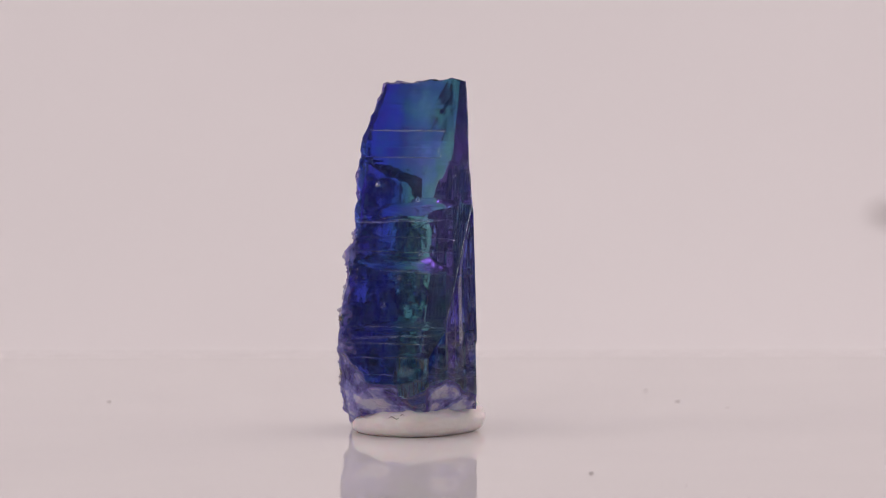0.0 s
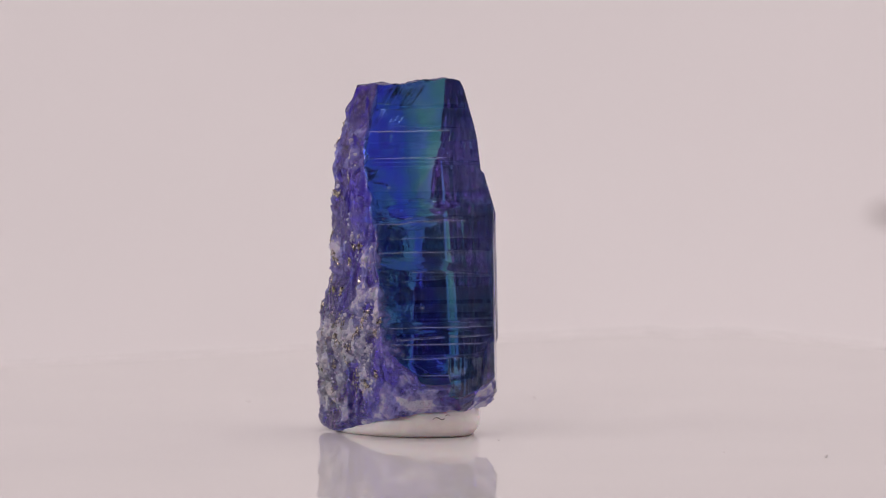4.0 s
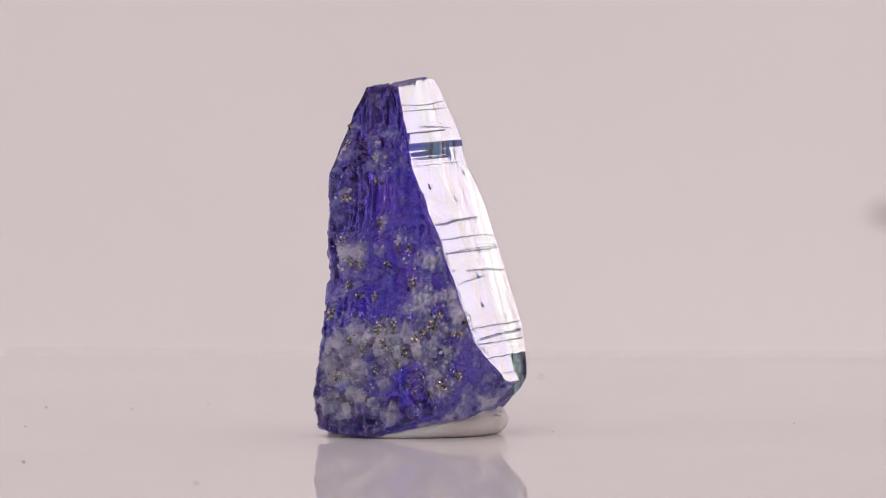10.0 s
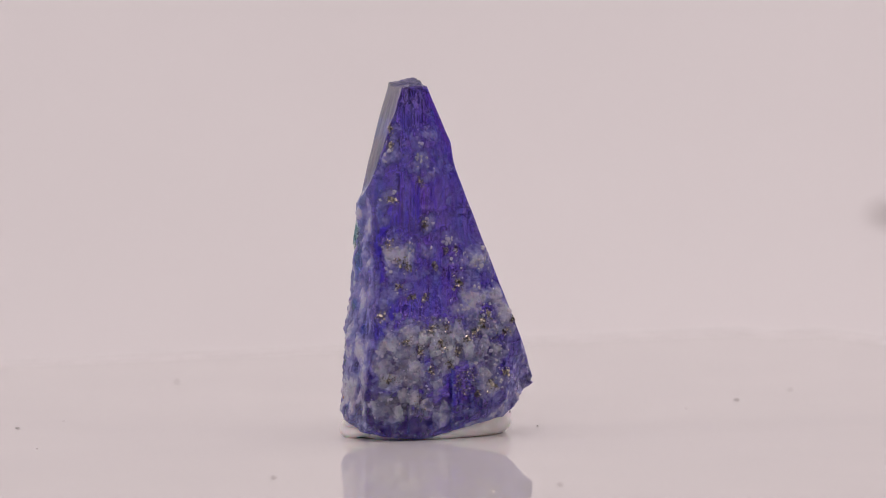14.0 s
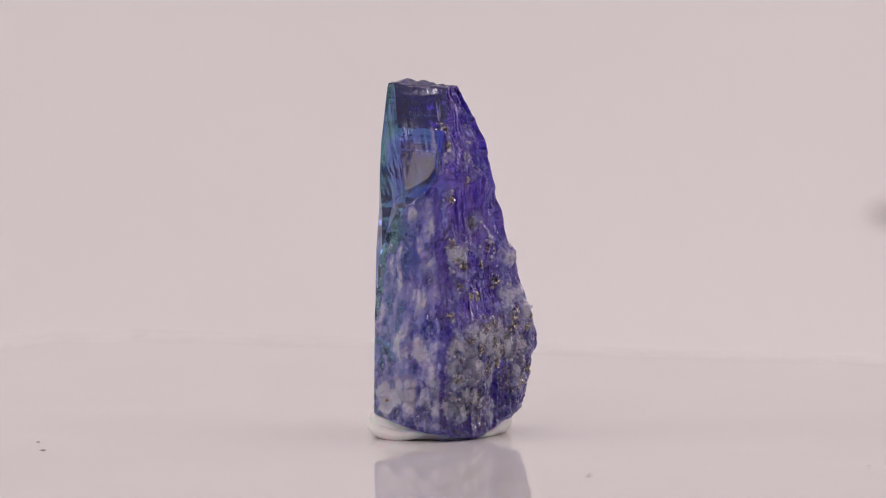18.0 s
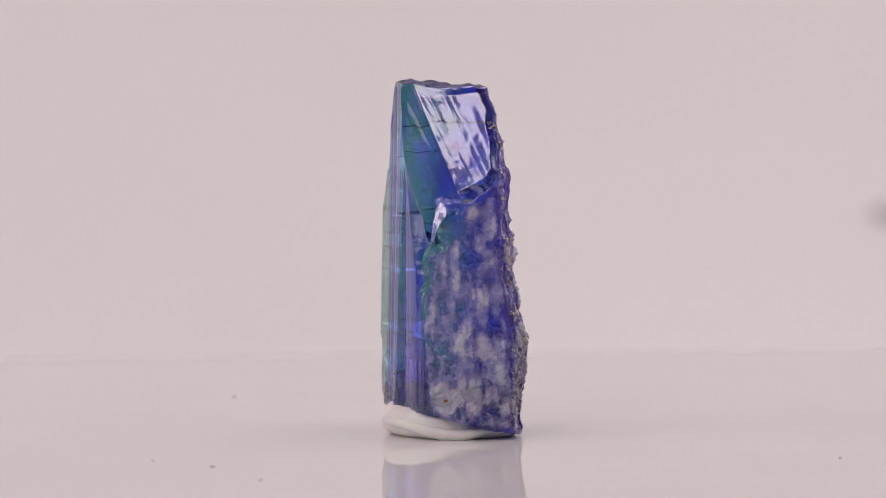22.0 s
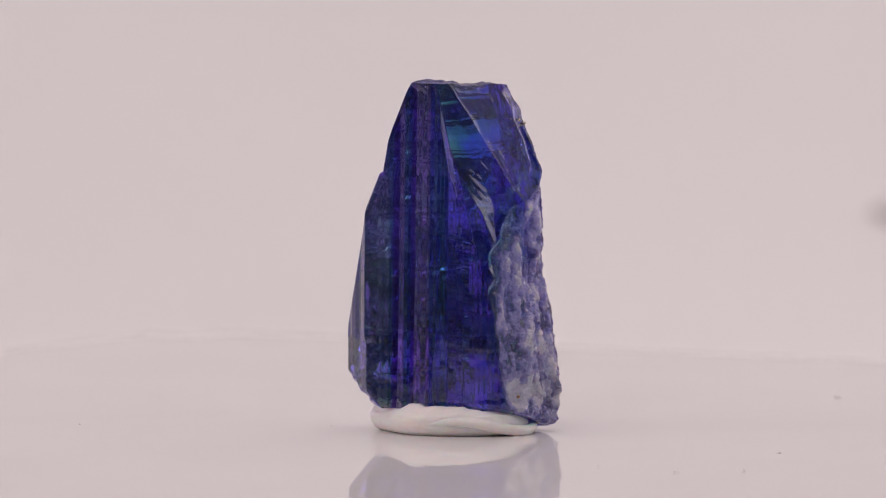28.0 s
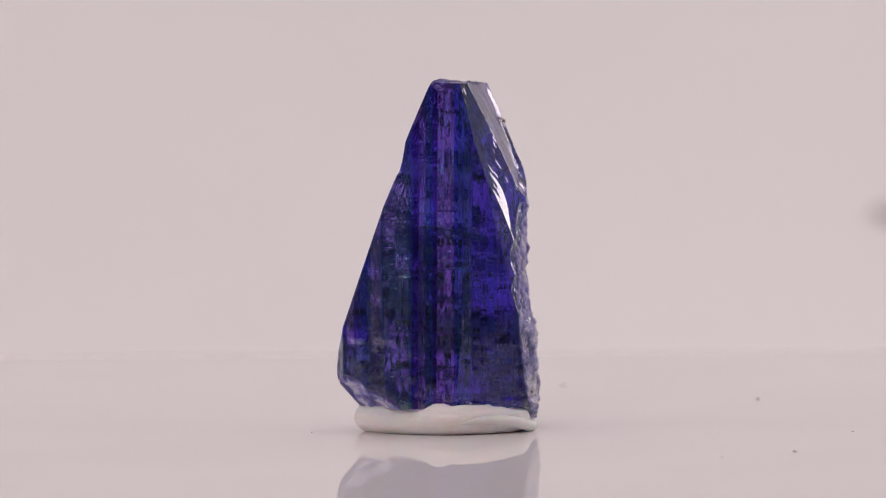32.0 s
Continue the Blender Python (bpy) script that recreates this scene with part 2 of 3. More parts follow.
def turntable():
    root = tagged(new("turntable"), "white square glossy acrylic turntable plate with a few dust specks", "turntable")
    b = bmesh.new()
    box(b, (-PLATE, -PLATE, -3 * MM), (PLATE, PLATE, 0))
    up = [e for e in b.edges if abs(e.verts[0].co.z - e.verts[1].co.z) > 1e-4]
    bmesh.ops.bevel(b, geom=up, offset=4 * MM, segments=6, affect="EDGES")
    part("plate", b, ACRYLIC, root)
    b = bmesh.new()
    r = bmesh.ops.create_cone(b, cap_ends=True, segments=64, radius1=45 * MM, radius2=45 * MM, depth=19 * MM)
    for v in r["verts"]:
        v.co.z -= 13.4 * MM
    bmesh.ops.bevel(b, geom=[e for e in b.edges if abs(e.verts[0].co.z - e.verts[1].co.z) < 1e-6], offset=1 * MM, segments=2, affect="EDGES")
    part("drive_base", b, ACRYLIC, root, "round white base below the plate")
    # specks of dust and lint that ride round with the plate
    rng = random.Random(12)
    for x, y, size in ((0.1, -6.8, 0.22), (6.2, -20.0, 0.22), (38.3, -2.2, 0.4), (11.8, 27.2, 0.35), (13.8, 19.4, 0.4), (14.5, 24.6, 0.25),
                       (16.7, 15.2, 0.3), (9.3, -25.2, 0.35), (1.8, 23.6, 0.2), (-31.0, 8.7, 0.3), (14.3, -31.8, 0.3), (-20.0, 19.8, 0.4)):
        b = bmesh.new()
        bmesh.ops.create_icosphere(b, subdivisions=1, radius=0.5)
        for v in b.verts:
            v.co *= rng.uniform(0.6, 1.3)
        bmesh.ops.transform(b, verts=b.verts, matrix=Matrix.Translation((x * MM, y * MM, size * 0.12 * MM)) @ pose(0, 0, 0, 0, 0, rng.uniform(0, 180)) @ Matrix.Diagonal((size * MM * rng.uniform(0.5, 1.5), size * MM * 0.45, size * MM * 0.25, 1)))
        part("dust_speck", b, LINT_GREY, root)
    return root


TURNTABLE = turntable()

# ---- the stone's faces: azimuth of the normal (degrees), distance from the axis at the plate (mm), change of it per mm of height ----
PLANES = [
    (4.9, 2.400, -0.020), (19.5, 2.570, 0.000), (41.5, 4.561, -0.092), (69.3, 5.121, -0.031), (86.5, 5.810, -0.034),
    (106.9, 6.927, -0.057), (137.5, 7.360, -0.083), (161.3, 5.829, -0.067), (175.8, 5.189, -0.070), (211.5, 7.304, -0.256),
    (249.4, 6.859, -0.387), (311.0, 4.49, -0.011), (325.1, 3.73, -0.015), (349.3, 3.96, -0.059), (73.6, 9.82, -0.382),
    (95.6, 14.656, -0.558), (120.0, 16.106, -0.595), (156.6, 12.08, -0.417), (191.8, 14.567, -0.622), (247.0, 2.724, 0.902),
    (195.5, 3.606, 0.896), (272.9, 2.747, 0.882), (306.2, 1.550, 0.931), (340.3, 9.321, -0.348), (285.2, 5.125, -0.005),
    (208.2, 4.401, 0.290), (126.2, 6.35, 0.998), (160.5, 5.40, 0.998), (55.2, 6.32, -0.20),
]
PRISM, GLASSY, BACK, MATRIX, UNDER, FACET = range(6)


def family(i):
    az, c, k = PLANES[i]
    if k > 0.2:
        return UNDER if az < 260 or az > 300 else PRISM
    if (k < -0.35 and 60 < az < 80) or (k < -0.15 and 45 < az < 60):
        return FACET
    if 235 < az < 280:
        return GLASSY
    if az > 280 or az < 50:
        return PRISM
    return BACK if az < 148 else MATRIX


LEDGE_AT = (15.1, 15.22, 15.34, 15.62, 15.66, 15.92, 16.04, 16.12, 16.34, 16.42)
LEDGE_BY = (-0.15, -0.12, -0.115, -0.05, -0.05, 0.01, 0.03, 0.06, 0.12, 0.15)
STEP_AT, STEP_BY = (14.35, 14.75), 0.60


# hollows and swellings of the rough faces between two azimuths (mm) at these heights
SWELL_AT = (2, 5, 9, 12.5, 14.1, 14.9, 15.7, 16.6, 17.6, 19.6)
SWELLS = [
    (158, 198, (-0.22, 0.16, -0.13, -0.13, 0, 0, -0.09, -0.13, -0.48, -0.21)),
    (100, 132, (0.2, 0.08, -0.36, 0.06, -0.09, 0, 0.08, 0, 0, 0)),
    (60, 100, (0.06, 0.08, -0.32, -0.21, -0.02, 0.1, 0.22, 0.22, -0.15, 0.1)),
    (30, 60, (0, 0.07, 0, -0.05, 0, 0, 0, 0, 0.1, 0.1)),
]


def face_distance(z):
    """Distance of each face from the axis at the heights z: (faces, ...)."""
    out = []
    for i, (az, c, k) in enumerate(PLANES):
        d = c + k * z
        if k < 0.2 and family(i) != FACET:
            for lo, hi, swell in SWELLS:
                if lo <= az < hi:
                    d = d + np.interp(z, SWELL_AT, swell)
        if family(i) == GLASSY and k < 0:       # a ledge: the upper block stands proud
            d = d + np.interp(z, LEDGE_AT, LEDGE_BY)
        if 300 < az < 350:      # the shoulder where the lower wing ends
            d = d - STEP_BY * np.clip((z - STEP_AT[0]) / (STEP_AT[1] - STEP_AT[0]), 0, 1) * (1.2 if az < 340 else 1.0)
        out.append(d)
    return np.stack(out)


def centre(z):
    return np.full_like(z, -0.45), -1.3 + 0.15 * z


def plain_radius(theta, z):
    """Radius about the section's centre, the winning face, and each family's lead over the others (mm)."""
    cx, cy = centre(z)
    d = face_distance(z)
    r = np.full((6,) + z.shape, 1e3)
    for i, (az, c, k) in enumerate(PLANES):
        a = math.radians(az)
        co = np.cos(theta - a)
        own = (d[i] - cx * math.cos(a) - cy * math.sin(a)) / np.maximum(co, 1e-3)
        own = np.where(co > 0.02, own, 1e3)
        f = family(i)
        r[f] = np.minimum(r[f], own)
    if z.ndim > 1:      # broken edges
        q = np.cos(theta) * 4, np.sin(theta) * 4
        for f, amp in ((MATRIX, 0.15), (BACK, 0.11), (UNDER, 0.20)):
            r[f] = r[f] + amp * fbm(q[0], q[1], z * 0.9, 3, 80 + f)
    order = np.sort(r, 0)
    rad = order[0]
    lead = np.stack([np.clip(np.delete(r, f, 0).min(0) - r[f], -1, 3) for f in range(6)])
    return rad, lead


def under_z(x, y):
    """The stone's uneven underside, in mm over the plate."""
    p = np.clip((1.2 - x) / 6.0, 0, 1) * np.clip((y + 3.7) / 5.0, 0, 1)
    return np.maximum(1.45 - 1.38 * p + 0.07 * fbm(x * 1.1, y * 1.1, x * 0, 4, 5), 0.02)


def top_z(x, y):
    return 19.75 + 0.17 * fbm(x * 0.9, y * 0.9, x * 0, 4, 9) - 0.05 * np.maximum(y - 0.5, 0) + 0.05 * np.clip(x, -1, 1)


def strips(coord, lo, hi, wmin, wmax, slope, seed, spread=1):
    """Flat strips side by side, each tilted a little: the height, and each strip's tilt."""
    rng = random.Random(seed)
    edges = [lo]
    while edges[-1] < hi:
        edges.append(edges[-1] + rng.uniform(wmin, wmax) * rng.choice((0.4, 1, 1)))
    edges = np.array(edges)
    tilt = np.array([rng.choice((-1, 1)) * rng.uniform(0.3, 1.0) * slope * (rng.choice((0.3, 0.3, 0.4, 1, 1.5, spread)) if spread > 1 else 1) for _ in edges])
    # each strip leans back towards the mean level, so that the strips join without cliffs
    level = [0.0]
    for n in range(len(edges) - 1):
        width = edges[n + 1] - edges[n]
        if abs(level[-1]) > slope * wmax * 0.5:
            tilt[n] = -math.copysign(tilt[n], level[-1])
        level.append(level[-1] + tilt[n] * width)
    i = np.clip(np.searchsorted(edges, coord) - 1, 0, len(edges) - 2)
    return np.array(level)[i] + tilt[i] * (coord - edges[i]), tilt[i] / slope


# crust patches, seen square on to a side: sideways place and height of the middle, half width, half height (mm), whiteness
CRUST_MATRIX = [(-4.3, 14.9, 0.8, 1.5, 0.6), (-4.4, 12.6, 0.6, 1.2, 0.5), (-3.9, 17.2, 0.8, 0.5, 0.65), (-3.5, 15.6, 1.3, 0.8, 0.68), (-1.4, 15.6, 1.5, 0.8, 0.62), (-0.9, 16.8, 0.8, 0.6, 0.6),
                (-1.9, 11.9, 0.6, 0.7, 1.0), (-3.7, 10.3, 1.4, 0.8, 1.0), (0.1, 9.9, 1.3, 0.6, 0.7), (1.3, 7.9, 1.4, 0.6, 1.0),
                (-1.8, 5.7, 2.9, 1.1, 1.0), (-3.9, 4.4, 1.5, 1.5, 1.0), (1.0, 6.3, 1.6, 0.9, 0.9), (1.8, 3.4, 1.4, 1.3, 0.8),
                (3.9, 2.4, 1.0, 0.8, 1.0), (-4.9, 7.0, 0.5, 1.8, 0.6), (-1.0, 1.6, 2.4, 0.6, 0.7),
                (-0.4, 5.0, 2.6, 1.2, 0.95), (-2.6, 3.6, 2.0, 0.9, 0.85), (2.4, 6.6, 0.9, 0.9, 0.8), (0.4, 7.2, 1.3, 0.6, 0.8), (-2.2, 10.6, 1.2, 0.7, 0.75), (-0.8, 11.3, 0.9, 0.5, 0.65), (0.3, 8.9, 1.1, 0.7, 0.72), (-3.2, 8.4, 0.8, 0.6, 0.6)]
CRUST_BACK = [(2.2, 16.3, 0.9, 1.5, 1.0), (0.9, 13.7, 0.8, 1.2, 1.0), (2.3, 11.5, 0.9, 1.8, 0.75), (-1.2, 8.2, 0.7, 2.2, 0.9),
              (0.4, 9.0, 1.2, 2.0, 0.6), (1.7, 5.1, 0.8, 0.5, 1.3), (0.2, 2.5, 1.9, 0.8, 1.1), (-1.6, 5.0, 0.6, 2.5, 0.9),
              (3.4, 10.4, 0.5, 2.0, 0.5), (4.0, 7.2, 0.6, 1.8, 0.5), (2.4, 2.6, 1.5, 1.0, 0.8), (2.7, 6.8, 1.2, 1.6, 0.6), (0.5, 6.0, 1.6, 1.2, 0.5)]


def patches(table, u, z):
    total = np.zeros_like(u)
    for pu, pz, su, sz, w in table:
        total = np.maximum(total, w * np.exp(-(((u - pu) / su) ** 2 + ((z - pz) / sz) ** 2) * 0.8))
    return total


def build_stone():
    NT, NZ = 800, 640
    theta = np.linspace(0, 2 * math.pi, NT, endpoint=False)
    lo, hi = np.full(NT, 0.9), np.full(NT, 19.6)
    for _ in range(5):
        for arr, f in ((lo, under_z), (hi, top_z)):
            r, _l = plain_radius(theta, arr)
            cx, cy = centre(arr)
            arr[:] = f(cx + r * np.cos(theta), cy + r * np.sin(theta))
    v = np.linspace(0, 1, NZ)[:, None]
    z = lo[None] + (hi - lo)[None] * v
    th = np.broadcast_to(theta[None], z.shape)
    r, lead = plain_radius(th, z)
    cx, cy = centre(z)
    x, y = cx + r * np.cos(th), cy + r * np.sin(th)
    # a block broken out at the foot of the glassy face leaves an upright wall
    turn, az = math.radians(10.7), math.radians(249.4)
    wall = (4.95 - cx * math.cos(az) - cy * math.sin(az)) / np.maximum(np.cos(th - az), 0.05)
    broken = (x * math.cos(turn) - y * math.sin(turn) > -0.95 + 0.06 * np.sin(z * 3)) & (z < 5.0 - 0.1 * x) & (np.cos(th - az) > 0.3) & (wall < r)
    r = np.where(broken, wall, r)
    x, y = cx + r * np.cos(th), cy + r * np.sin(th)
    w = np.clip(lead / 0.35, 0, 1) * (1 - broken)
    end = np.clip(np.minimum(z - lo[None], hi[None] - z) / 0.4, 0.25, 1)
    # crust
    a = math.radians(96.4)
    um = x * math.cos(a) - y * math.sin(a)
    a = math.radians(176.0)
    ub = x * math.cos(a) - y * math.sin(a)
    rough = fbm(x * 1.1, y * 1.1, z * 1.1, 5, 21)
    soft_m, soft_b = np.clip(lead[MATRIX] / 0.5, 0, 1), np.clip(lead[BACK] / 0.5, 0, 1)
    crust = np.maximum(patches(CRUST_MATRIX, um, z) * soft_m, patches(CRUST_BACK, ub + 0.25 * value_noise(x * 1.2, y * 1.2, z * 0.7, 23), z + 0.5 * rough) * 0.76 * np.clip(soft_b + soft_m * 0.4, 0, 1))
    flow = fbm(x * 2.2, y * 2.2, z * 0.5, 4, 25)
    veil = soft_b * np.clip((16.5 - z) / 9, 0, 1) * np.clip((2.2 - x) / 2.5, 0, 1) * 0.40 + 0.32 * np.exp(-(lead[MATRIX] / 0.7) ** 2) * np.clip((13.5 - z) / 3, 0, 1) * (x < 0)
    crust = np.clip(crust + 0.32 * rough * (crust > 0.06) + veil + 0.35 * flow * (soft_b * (crust + veil > 0.12)) + 0.10 * soft_m * (rough > 0.3), 0, 1.15)
    grey = np.clip(0.22 * soft_b * np.clip((7.5 - z) / 4, 0, 1) + soft_m * np.exp(-((z - 4.9) / 2.2) ** 2) * 0.8 + np.exp(-((z - 2.2) / 1.2) ** 2 - ((x + 4.2) / 2.2) ** 2 - ((y - 4.0) / 2.6) ** 2), 0, 1)
    crust = np.maximum(crust, np.clip(np.exp(-((z - 2.0) / 1.3) ** 2 - ((x + 4.2) / 1.6) ** 2 - ((y - 4.4) / 2.0) ** 2) + 0.3 * rough, 0, 1) * np.maximum(soft_m, soft_b))
    crust = np.maximum(crust, w[UNDER] * np.clip(0.70 + 0.60 * rough, 0, 1.0))
    # sugary grains on the crust
    slant, gap, tone = np.zeros_like(x), np.zeros_like(x), np.full_like(x, 0.5)
    on = crust > 0.12
    for size, amp, seed in ((0.62, 1.0, 101), (0.27, 0.55, 111)):
        sl, gp, tn = grains(x[on] / size, y[on] / size, z[on] / (size * 1.2), seed)
        slant[on] += amp * sl
        gap[on] += amp * np.clip(gp / 0.25, 0, 1)
        tone[on] += (tn - 0.5) * amp * 0.65
    # relief
    groove = value_noise(x * 4, y * 4, z * 0.22, 31) + 0.6 * value_noise(x * 9, y * 9, z * 0.4, 32)
    lump = fbm(x * 0.7, y * 0.7, z * 0.7, 5, 41)
    calm = fbm(x * 0.7, y * 0.7, z * 0.5, 3, 41)
    grit = fbm(x * 3.2, y * 3.2, z * 3.2, 3, 51)
    along = -x * math.sin(math.radians(-12)) + y * math.cos(math.radians(-12))
    ridge, rt = strips(along, -8, 9, 0.10, 0.62, 0.34, 3)
    stair, st = strips(z + 0.02 * along + 0.02 * lump, -2, 24, 0.03, 0.40, 0.06, 8, 2.2)
    scar, _t = strips(z * 0.75 + along * 0.65 + 0.10 * lump, -5, 25, 0.35, 1.7, 0.16, 14)
    low = np.clip((5.4 - z) / 0.3, 0, 1) * np.clip((x - 0.2) / 0.3, 0, 1) * np.clip((-1.5 - y) / 0.5, 0, 1)
    wire, wt = strips(along + 0.01 * lump, -8, 9, 0.05, 0.24, 0.5, 23)
    relief = w[PRISM] * ((ridge * 0.8 + wire * 0.22) * (1 - 0.85 * low) + 0.01 * lump)
    fluted, _f = strips(x + 0.03 * lump, -8, 8, 0.04, 0.28, 0.06, 19)
    relief = relief + w[GLASSY] * (stair * 0.42 + fluted * np.clip((x - 0.2) / 0.5, 0.03, 1))
    # broad, slightly sunken steps where one looks into the stone
    for z0, z1, x0, x1, lean in ((15.5, 17.0, -9, 0.9, 0.10), (10.3, 11.1, -9, 1.6, 0.065), (12.1, 12.3, -9, 0.4, -0.10), (5.3, 6.2, -9, 0.9, 0.07), (3.6, 4.5, -9, 0.3, 0.06), (18.2, 18.5, -3.0, 2.0, 0.10), (8.9, 9.05, -2.0, 3.0, -0.10)):
        inside = (z > z0) & (z < z1 + 0.05 * lump) & (x > x0 + 0.2 * rough) & (x < x1 + 0.5 * rough)
        relief = relief + w[GLASSY] * inside * ((z - (z0 + z1) / 2) * lean)
    for zc, lean, wide, deep in ((12.05, 0.03, 0.045, 0.07), (9.15, -0.05, 0.03, 0.05), (8.95, 0.07, 0.02, 0.04), (5.75, 0.04, 0.05, 0.06), (10.4, 0.0, 0.02, 0.03), (17.2, -0.06, 0.02, 0.03)):
        off = z - zc - lean * x - 0.05 * lump
        relief = relief - w[GLASSY] * deep * np.clip(1 - np.abs(off) / wide, 0, 1) * (value_noise(x * 0.6, z * 0, z * 0, int(zc * 10)) > -0.35)
    for px, pz in ((-0.7, 13.2), (-3.0, 14.0), (-1.75, 8.95), (1.4, 14.6), (-0.5, 10.3), (-2.6, 7.4)):
        dz = z - pz
        relief = relief - w[GLASSY] * 0.06 * ((np.abs(dz) < 0.13) & (np.abs(x - px) < (0.15 - dz) * 0.45))
    # the shell-like break at the top: gently domed, with fine slanting striae
    across = -x * math.sin(math.radians(69.2)) + y * math.cos(math.radians(69.2))
    dome = -0.014 * (across - 0.2) ** 2 - 0.008 * (z - 17.2) ** 2
    stria, _s = strips(0.53 * z + 0.85 * across + 0.04 * lump, -12, 24, 0.04, 0.24, 0.10, 31)
    relief = relief + w[FACET] * (dome + 0.03 * scar + 0.7 * stria + 0.02 * calm)
    # a splash of shell ripples below it
    ring = np.hypot(ub - 0.6, (z - 17.2) * 0.8) + 0.15 * lump
    splash = np.exp(-((ub + 0.2) / 1.1) ** 2 - ((z - 14.6) / 1.1) ** 2) * (y > 0) * np.clip(0.7 + rough, 0, 1.4)
    relief = relief + 0.012 * splash * np.sin(ring * 19)
    rough_w = np.clip(np.minimum(np.minimum(-lead[GLASSY], -lead[PRISM]), -lead[FACET]) / 0.3, 0, 1)
    fine_w = w[MATRIX] + w[BACK] + w[UNDER]
    rough_m = rough_w * np.clip(0.5 + lead[MATRIX] * 2, 0, 1)
    rough_b = rough_w - rough_m
    bold = 1 - 2 * np.abs(fbm(x * 0.6, y * 0.6, z * 0.35, 2, 48))
    sharp = 1 - 2 * np.abs(fbm(x * 0.9, y * 0.9, z * 0.6, 4, 47))
    relief = relief - 0.08 * rough_w
    relief = relief + rough_b * 0.06 * bold + rough_m * (0.04 * bold - 0.10)
    chip = fbm(x * 0.45, y * 0.45, z * 0.45, 2, 43)
    relief = relief + rough_w * 0.10 * np.round(chip * 3)  / 2 * np.clip(1.2 - crust, 0, 1)
    relief = relief + rough_m * (0.20 * calm + 0.11 * groove + (0.05 * grit + 0.14 * slant + 0.07 * gap) * np.clip(crust * 1.5 - 0.2, 0, 1) + 0.20 * np.clip(crust, 0, 1))
    relief = relief + rough_b * (0.10 * lump + 0.02 * flow + (0.05 * grit + 0.09 * slant + 0.04 * gap + 0.10 * flow) * np.clip(crust * 1.5 - 0.2, 0, 1) + 0.09 * np.clip(crust, 0, 1))
    relief = relief + (0.10 * grit + 0.10 * lump) * np.clip(1 - np.minimum(z - lo[None], hi[None] - z) / (0.6 - 0.4 * (w[FACET] + w[GLASSY])), 0, 1)
    relief = relief + broken * (0.10 * calm + 0.03 * groove)
    r = r + relief * end
    x, y = cx + r * np.cos(th), cy + r * np.sin(th)
    zone = np.clip(lead / 0.06 + 0.5, 0, 1)
    ease = lambda q: np.clip(q, 0, 1) ** 2 * (3 - 2 * np.clip(q, 0, 1))
    pleo = zone[GLASSY] * (0.48 + 0.50 * ease((x + 2.4) / 2.2) - 0.10 * ease((z - 15) / 5)) + zone[FACET] * (0.40 + 0.20 * ease((x + 0.3) / 2.0) + 0.1 * rough)
    pleo = pleo + zone[PRISM] * np.maximum(0.06 + 0.40 * (rt < -0.45) + 0.10 * (np.abs(rt) < 0.45), 0.95 * ease((along - 1.2) / 1.8) * np.maximum(0.35 + 0.65 * (rt < 0.45), ease((along - 1.6) / 1.2))) + zone[MATRIX] * np.clip(0.10 + 0.15 * groove, 0.0, 0.5)
    pleo = pleo + zone[BACK] * (0.30 + 0.38 * ease((x + 2.6) / 2.6)) + zone[UNDER] * 0.16 - 0.20 * zone[BACK] * np.clip(1 + lead[MATRIX] / 1.2, 0, 1)
    pleo = pleo + (0.70 - pleo) * low * zone[PRISM]
    # pale glints of the fine strips are put into the colour, by their tilt
    pleo = np.where(broken, 0.80, pleo + zone[PRISM] * 0.16 * (wt > 0.75))
    pleo = pleo + zone[PRISM] * np.clip((x - 1.6) / 0.3, 0, 1) * np.clip((14.6 - z) / 0.3, 0, 1) * np.exp(-((y + 2.1) / 0.7) ** 4) * 1.1
    stripe = zone[PRISM] * ease((along - 2.3) / 0.4)
    pleo = pleo + (0.26 - pleo) * 0.8 * stripe
    clear = zone[PRISM] * (1 - 0.85 * stripe) * (rt > -0.35) * (1 - 0.5 * low) * (1 - 0.6 * (wt > 0.75)) * (1 - np.clip((x - 1.6) / 0.3, 0, 1) * np.clip((14.6 - z) / 0.3, 0, 1) * np.exp(-((y + 2.1) / 0.7) ** 4))
    milk = 0.008 * zone[FACET] + rough_w * np.clip(0.30 + 0.40 * rough + 0.35 * groove, 0.02, 0.9)

    # caps: rings that shrink towards the middle over the end faces
    rings = [np.stack([x, y, z], -1)]
    attrs = [np.stack([pleo, crust, grey, milk, tone, clear], -1)]
    for top in (False, True):
        row = -1 if top else 0
        ex, ey, ez = x[row], y[row], z[row]
        mx, my = ex.mean(), ey.mean()
        rs, at = [], []
        for s in np.linspace(0.94, 0.06, 14):
            px, py = mx + (ex - mx) * s, my + (ey - my) * s
            pz = (top_z if top else under_z)(px, py)
            pz = pz + (0.07 if top else 0.03) * fbm(px * 2.5, py * 2.5, px * 0, 4, 61)
            blend = min(1, (1 - s) * 6)
            rs.append(np.stack([px, py, ez * (1 - blend) + pz * blend], -1))
            at.append(np.stack([np.full(NT, 0.35), np.full(NT, 0.2), np.zeros(NT), np.full(NT, 0.2), np.full(NT, 0.5), np.zeros(NT)], -1))
        if top:
            rings.append(np.array(rs)), attrs.append(np.array(at))
        else:
            rings.insert(0, np.array(rs[::-1])), attrs.insert(0, np.array(at[::-1]))
    V, A = np.concatenate(rings), np.concatenate(attrs)
    me = grid_mesh("crystal_body", V * MM, True, CRYSTAL, caps=(0, -1))
